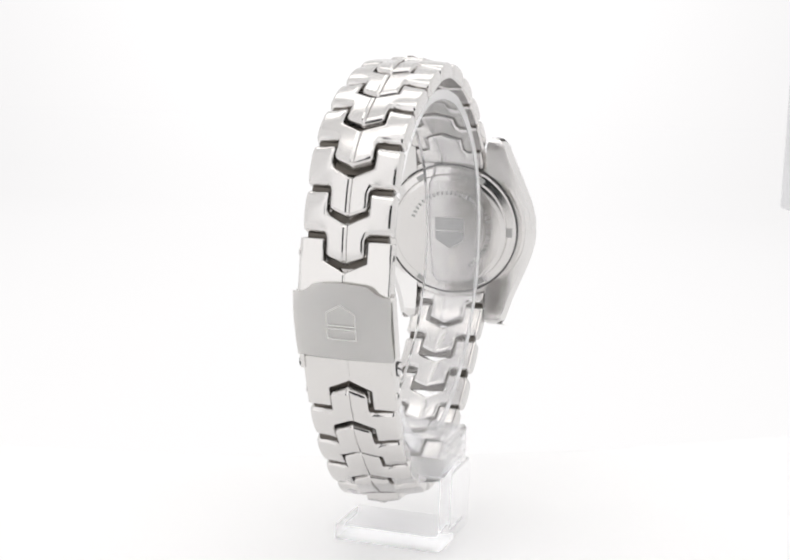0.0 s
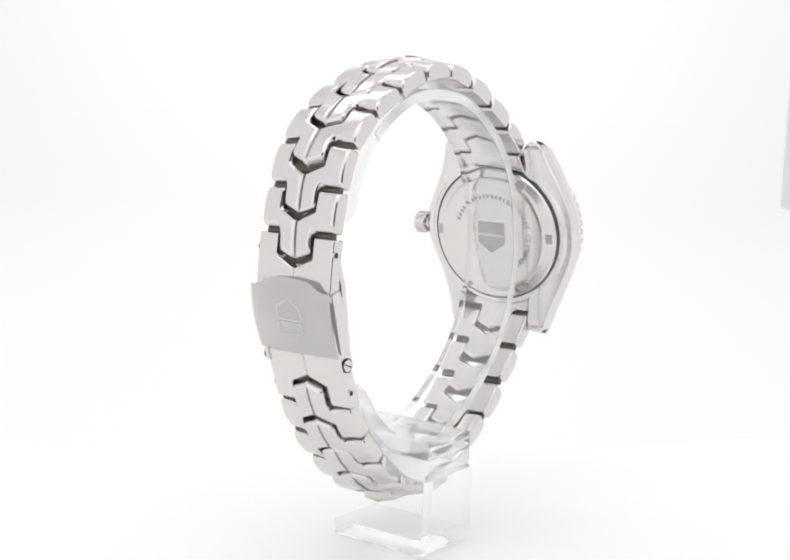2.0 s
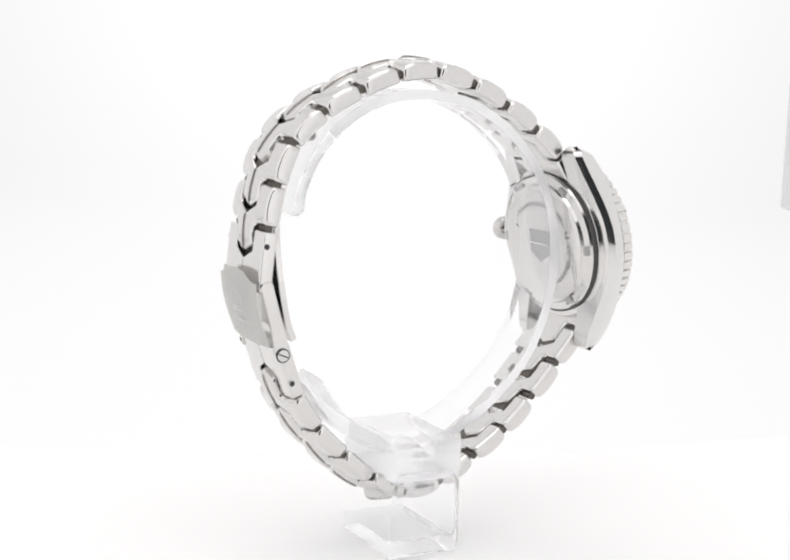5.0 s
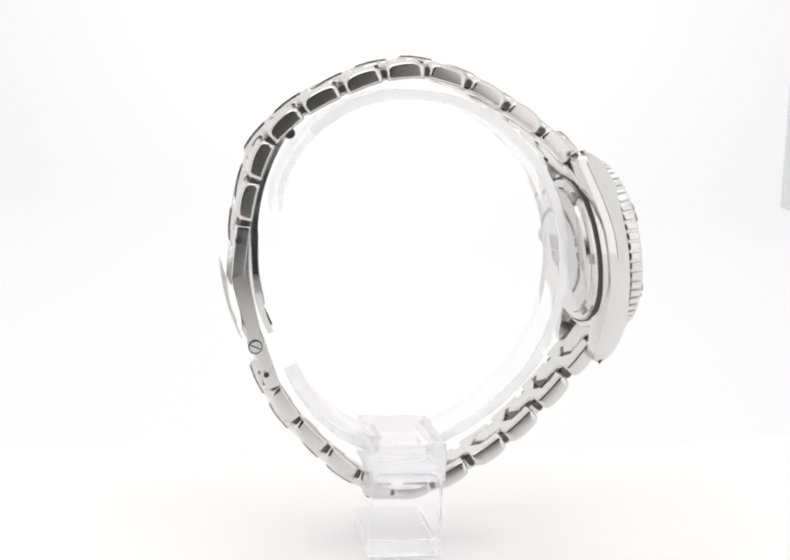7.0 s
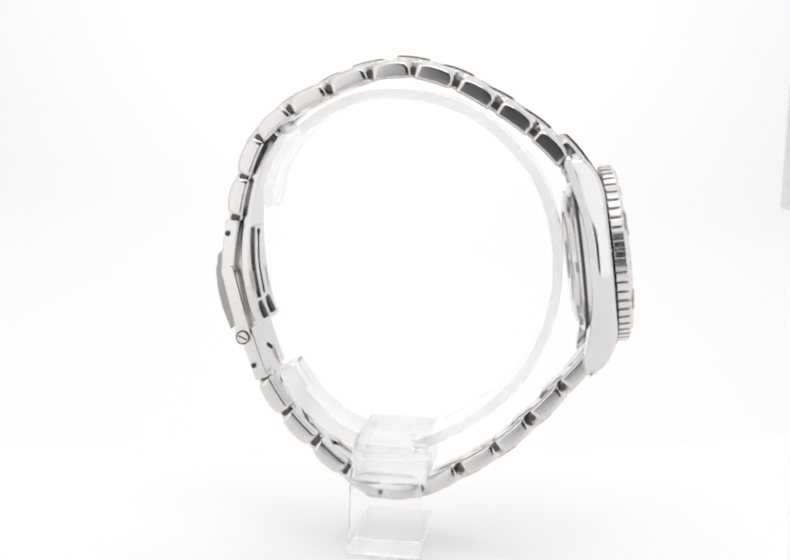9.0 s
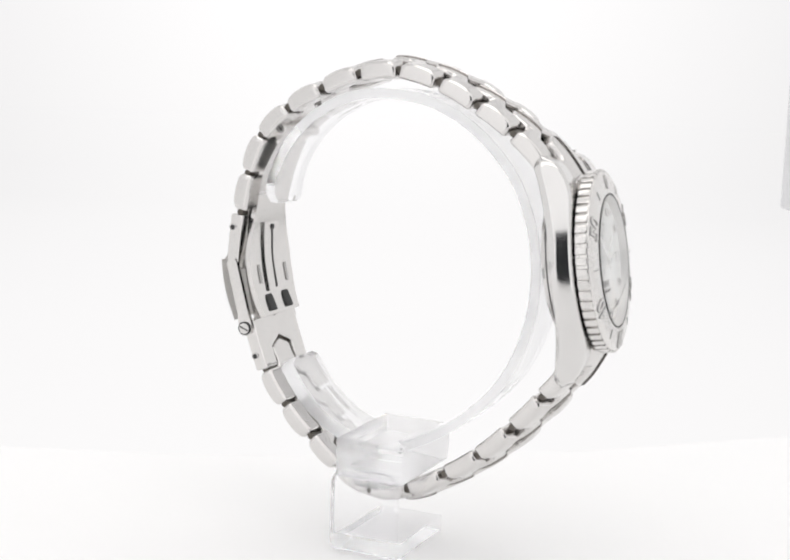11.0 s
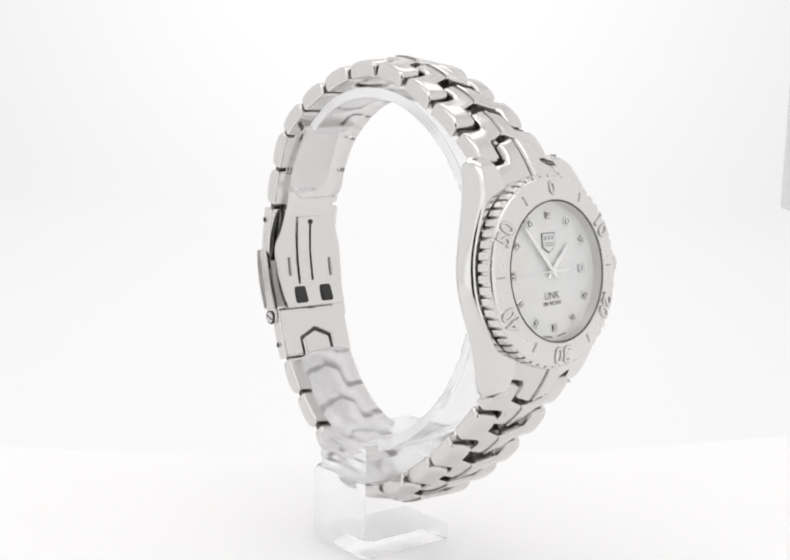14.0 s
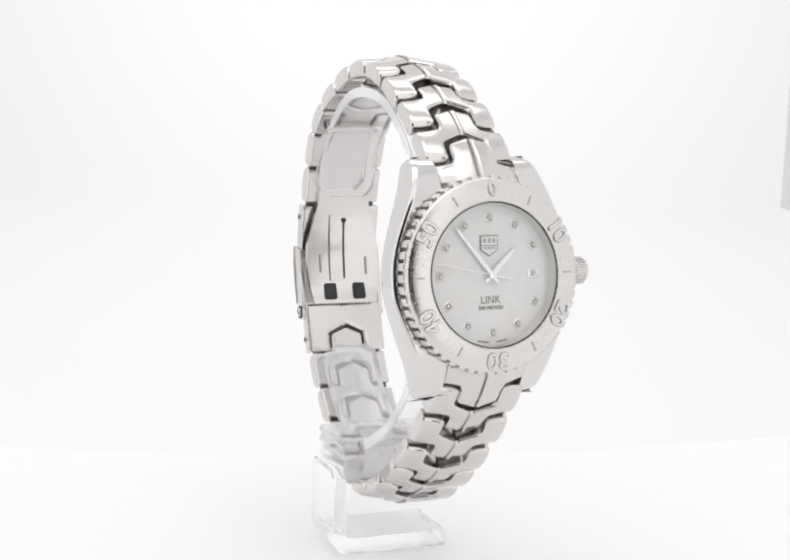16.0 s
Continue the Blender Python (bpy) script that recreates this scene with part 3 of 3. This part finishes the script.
def dial():
    d = part("dial", disc(0.392, -0.03, -0.008, 96), PEARL, watch, "white mother-of-pearl dial with diamond hour markers", CASE)
    part("inner_ring", lathe([(0.377, -0.008), (0.396, -0.008), (0.396, 0.045), (0.391, 0.045)], 96), BRUSHED, watch, "sloping steel ring round the dial", CASE)
    for k in range(12):
        m = Matrix.Rotation(radians(-30 * k), 4, "Z") @ Matrix.Translation((0, 0.312, -0.008))
        if k == 3:
            part("date_window", boxed(-0.034, 0.034, -0.026, 0.026, -0.001, 0.010, 0.003, 1), SILVER, d, "framed date window", Matrix.Translation((0.265, 0, -0.008)))
            part("date_disc", boxed(-0.022, 0.022, -0.018, 0.018, 0.010, 0.0115), plain("date_white", (0.8, 0.8, 0.8), 0.5), d, at=Matrix.Translation((0.265, 0, -0.008)))
            part("date_bar", boxed(-0.010, -0.004, -0.012, 0.012, 0.0115, 0.0125), PRINT, d, at=Matrix.Translation((0.265, 0, -0.008)))
            continue
        part("hour_marker", boxed(-0.023, 0.023, -0.023, 0.023, 0, 0.008, 0.004, 1), SATIN, d, "square silver marker set with a diamond", m)
        bm = bmesh.new()
        bmesh.ops.create_cone(bm, cap_ends=True, segments=8, radius1=0.018, radius2=0.010, depth=0.012)
        part("diamond", bm, DIAMOND, d, at=m @ Matrix.Translation((0, 0, 0.012)))
    # applied shield in plain shapes
    sh = [(-0.055, 0.05), (0.055, 0.05), (0.055, -0.03), (0.0, -0.065), (-0.055, -0.03)]
    badge = Matrix.Translation((-0.005, 0.165, -0.008))
    part("dial_emblem", plate(sh, 0, 0.006, 0.002, 1), PRINT, d, "small shield emblem with a grey outline", badge)
    part("emblem_field", plate([(-0.049, 0.044), (0.049, 0.044), (0.049, -0.003), (-0.049, -0.003)], 0.006, 0.0072), PEARL, d, at=badge)
    for x in (-0.030, 0.0, 0.028):
        part("emblem_bar", boxed(x - 0.009, x + 0.009, 0.010, 0.033, 0.0072, 0.0078), ETCH, d, at=badge)
    part("emblem_field", plate([(-0.049, -0.007), (0.049, -0.007), (0.049, -0.027), (0.0, -0.058), (-0.049, -0.027)], 0.006, 0.0072), PEARL, d, at=badge)
    for x in (-0.032, -0.016, 0.0, 0.016, 0.032):
        part("emblem_bar", boxed(x - 0.005, x + 0.005, -0.026, -0.012, 0.0072, 0.0078), ETCH, d, at=badge)
    mesh_part("dial_lettering", writing("LINK", 0.058, 0.0006), PRINT, d, at=Matrix.Translation((-0.005, -0.135, -0.006)))
    mesh_part("dial_lettering", writing("200 METERS", 0.030, 0.001), PRINT, d, at=Matrix.Translation((-0.005, -0.178, -0.006)))
    for sgn in (-1, 1):
        part("rim_lettering", boxed(-0.035, 0.035, -0.004, 0.004, -0.001, 0.001), PRINT, d, at=Matrix.Rotation(radians(9 * sgn), 4, "Z") @ Matrix.Translation((0, -0.362, -0.007)))
    for name, ang, reach, tail, wide, z in (("hour_hand", -47, 0.215, 0.05, 0.015, 0.004), ("minute_hand", 39.5, 0.34, 0.06, 0.012, 0.011)):
        bm = plate([(-wide * 0.6, -tail), (wide * 0.6, -tail), (wide, 0.03), (wide * 0.8, reach - 0.03), (0, reach), (-wide * 0.8, reach - 0.03), (-wide, 0.03)], 0, 0.005, 0.0015, 1)
        part(name, bm, SILVER, watch, "slim silver hand", CASE @ Matrix.Rotation(radians(ang), 4, "Z") @ Matrix.Translation((0, 0, z)))
    part("hand_boss", disc(0.022, 0, 0.024, 24, 0.004), SILVER, watch, at=CASE)
    bm = plate([(-0.004, -0.13), (0.004, -0.13), (0.003, 0.0), (0.0015, 0.36), (-0.0015, 0.36), (-0.003, 0.0)], 0.018, 0.021)
    sec = part("second_hand", bm, SILVER, watch, "thin silver seconds hand", CASE)
    part("gasket", lathe([(0.3875, 0.040), (0.3925, 0.040), (0.3925, 0.0525), (0.3875, 0.0525)], 96), plain("grey_gasket", (0.12, 0.118, 0.115), 0.5), watch, "thin dark gasket round the crystal", CASE)
    # domed crystal
    c = part("crystal", lathe([(0.001, 0.046), (0.384, 0.042), (0.387, 0.046), (0.385, 0.052), (0.365, 0.056), (0.2, 0.061), (0.001, 0.062)], 96, False), SAPPHIRE, watch, "flat clear sapphire crystal", CASE)
    c.visible_shadow = False
    return sec


seconds = dial()


# ---- the clear stand ----
def acrylic(name, bm, label="", smooth=35, mat=ACRYLIC):
    ob = part(name, bm, mat, stand, label, Matrix.Translation((0, -0.04, Z0)), smooth)
    ob.visible_shadow = False
    return ob


def display_stand():
    cuff = smooth_path([(-0.795, -1.075), (-0.78, -0.90), (-0.66, -0.66), (-0.46, -0.47), (-0.22, -0.355), (0.06, -0.325), (0.36, -0.375), (0.64, -0.53), (0.88, -0.78), (1.015, -1.09),
                        (1.055, -1.42), (1.00, -1.76), (0.85, -2.07), (0.62, -2.31), (0.38, -2.47), (0.20, -2.55)], 5)
    acrylic("cuff", strip(cuff, lambda t: 0.185 - 0.06 * max(0, 1 - t / 0.035) ** 2, -0.062, 0.02, segments=3), "clear bent acrylic cuff open on one side")
    # added strip, near side only: the edge's brightness put into colour
    bm = strip(cuff[12:], 0.0035, -0.060, 0.001)
    bm.transform(Matrix.Translation((0, -0.186, 0)))
    edge = part("edge_light_line", bm, BRIGHT_EDGE, stand, "whitish strip on the cuff's near edge, for its bright line of light", Matrix.Translation((0, -0.04, Z0)))
    edge.visible_shadow = False
    arm = smooth_path([(-0.12, -2.58), (-0.33, -2.49), (-0.51, -2.345), (-0.64, -2.175), (-0.68, -2.10)], 6)
    acrylic("cuff_arm", strip(arm, lambda t: 0.175 - 0.07 * max(0, 1 - (1 - t) / 0.16) ** 2, -0.095, 0.03, segments=3), "short clear acrylic arm", mat=THICK)
    prof = [(-2.715, 0.0)] + [(-2.69 + 0.032 * k, 0.016 * (k % 2 == 0)) for k in range(7)] + [(-2.475, 0.0)]
    out = [(-0.345 - d, z) for z, d in prof] + [(0.36, -2.475), (0.38, -2.60), (0.36, -2.715)]
    bm = plate(out, -0.165, 0.29, 0.008)
    bm.transform(Matrix(((0, 0, 1, 0), (1, 0, 0, 0), (0, 1, 0, 0), (0, 0, 0, 1))))
    acrylic("clamp_block", bm, mat=THICK)
    tab = plate(rounded(-0.11, 0.20, -0.30, 0.30, 0.14, 10), -2.775, -2.72, 0.015)
    acrylic("clamp_tab", tab)
    # upright and foot, bent from one plate
    prof = [(0.36, -3.205), (0.36, -3.10), (-0.29, -3.10), (-0.316, -3.092), (-0.325, -3.065), (-0.325, -2.66), (-0.40, -2.66), (-0.40, -3.085), (-0.394, -3.125), (-0.378, -3.16), (-0.352, -3.188), (-0.318, -3.202), (-0.28, -3.205)]
    bm = plate(prof, -0.175, 0.265)
    bm.transform(Matrix(((0, 0, 1, 0), (1, 0, 0, 0), (0, 1, 0, 0), (0, 0, 0, 1))))
    bmesh.ops.recalc_face_normals(bm, faces=bm.faces)
    tops = [e for e in bm.edges if all(v.co.z > -2.67 for v in e.verts) and abs(e.verts[0].co.y - e.verts[1].co.y) > 0.05]
    bmesh.ops.bevel(bm, geom=tops, offset=0.09, segments=7, affect="EDGES", profile=0.5)
    es = [e for e in bm.edges if e.calc_face_angle(0) > radians(60)]
    bmesh.ops.bevel(bm, geom=es, offset=0.010, segments=2, affect="EDGES", profile=0.5)
    acrylic("foot", bm, "clear bent foot plate")


display_stand()


# ---- what moves: the watch and its stand turn together; the seconds hand ticks round ----
def motions():
    off = Matrix.Translation((-0.013 * U, -0.025 * U, 0))     # the watch stands a little off the turning axis
    rows = [(t, pose(0, 0, 0, 0, 0, a + YAW) @ off) for t, a in SPIN]
    walk(watch, rows)
    walk(stand, rows)
    flat = CASE.copy()
    flat.translation = flat.translation * U
    ticks = []
    for t in range(0, 17):
        ticks.append((t, flat @ Matrix.Rotation(radians(SECOND_AT - 6 * t), 4, "Z")))
    walk(seconds, ticks)


SECOND_AT = 174.0
motions()
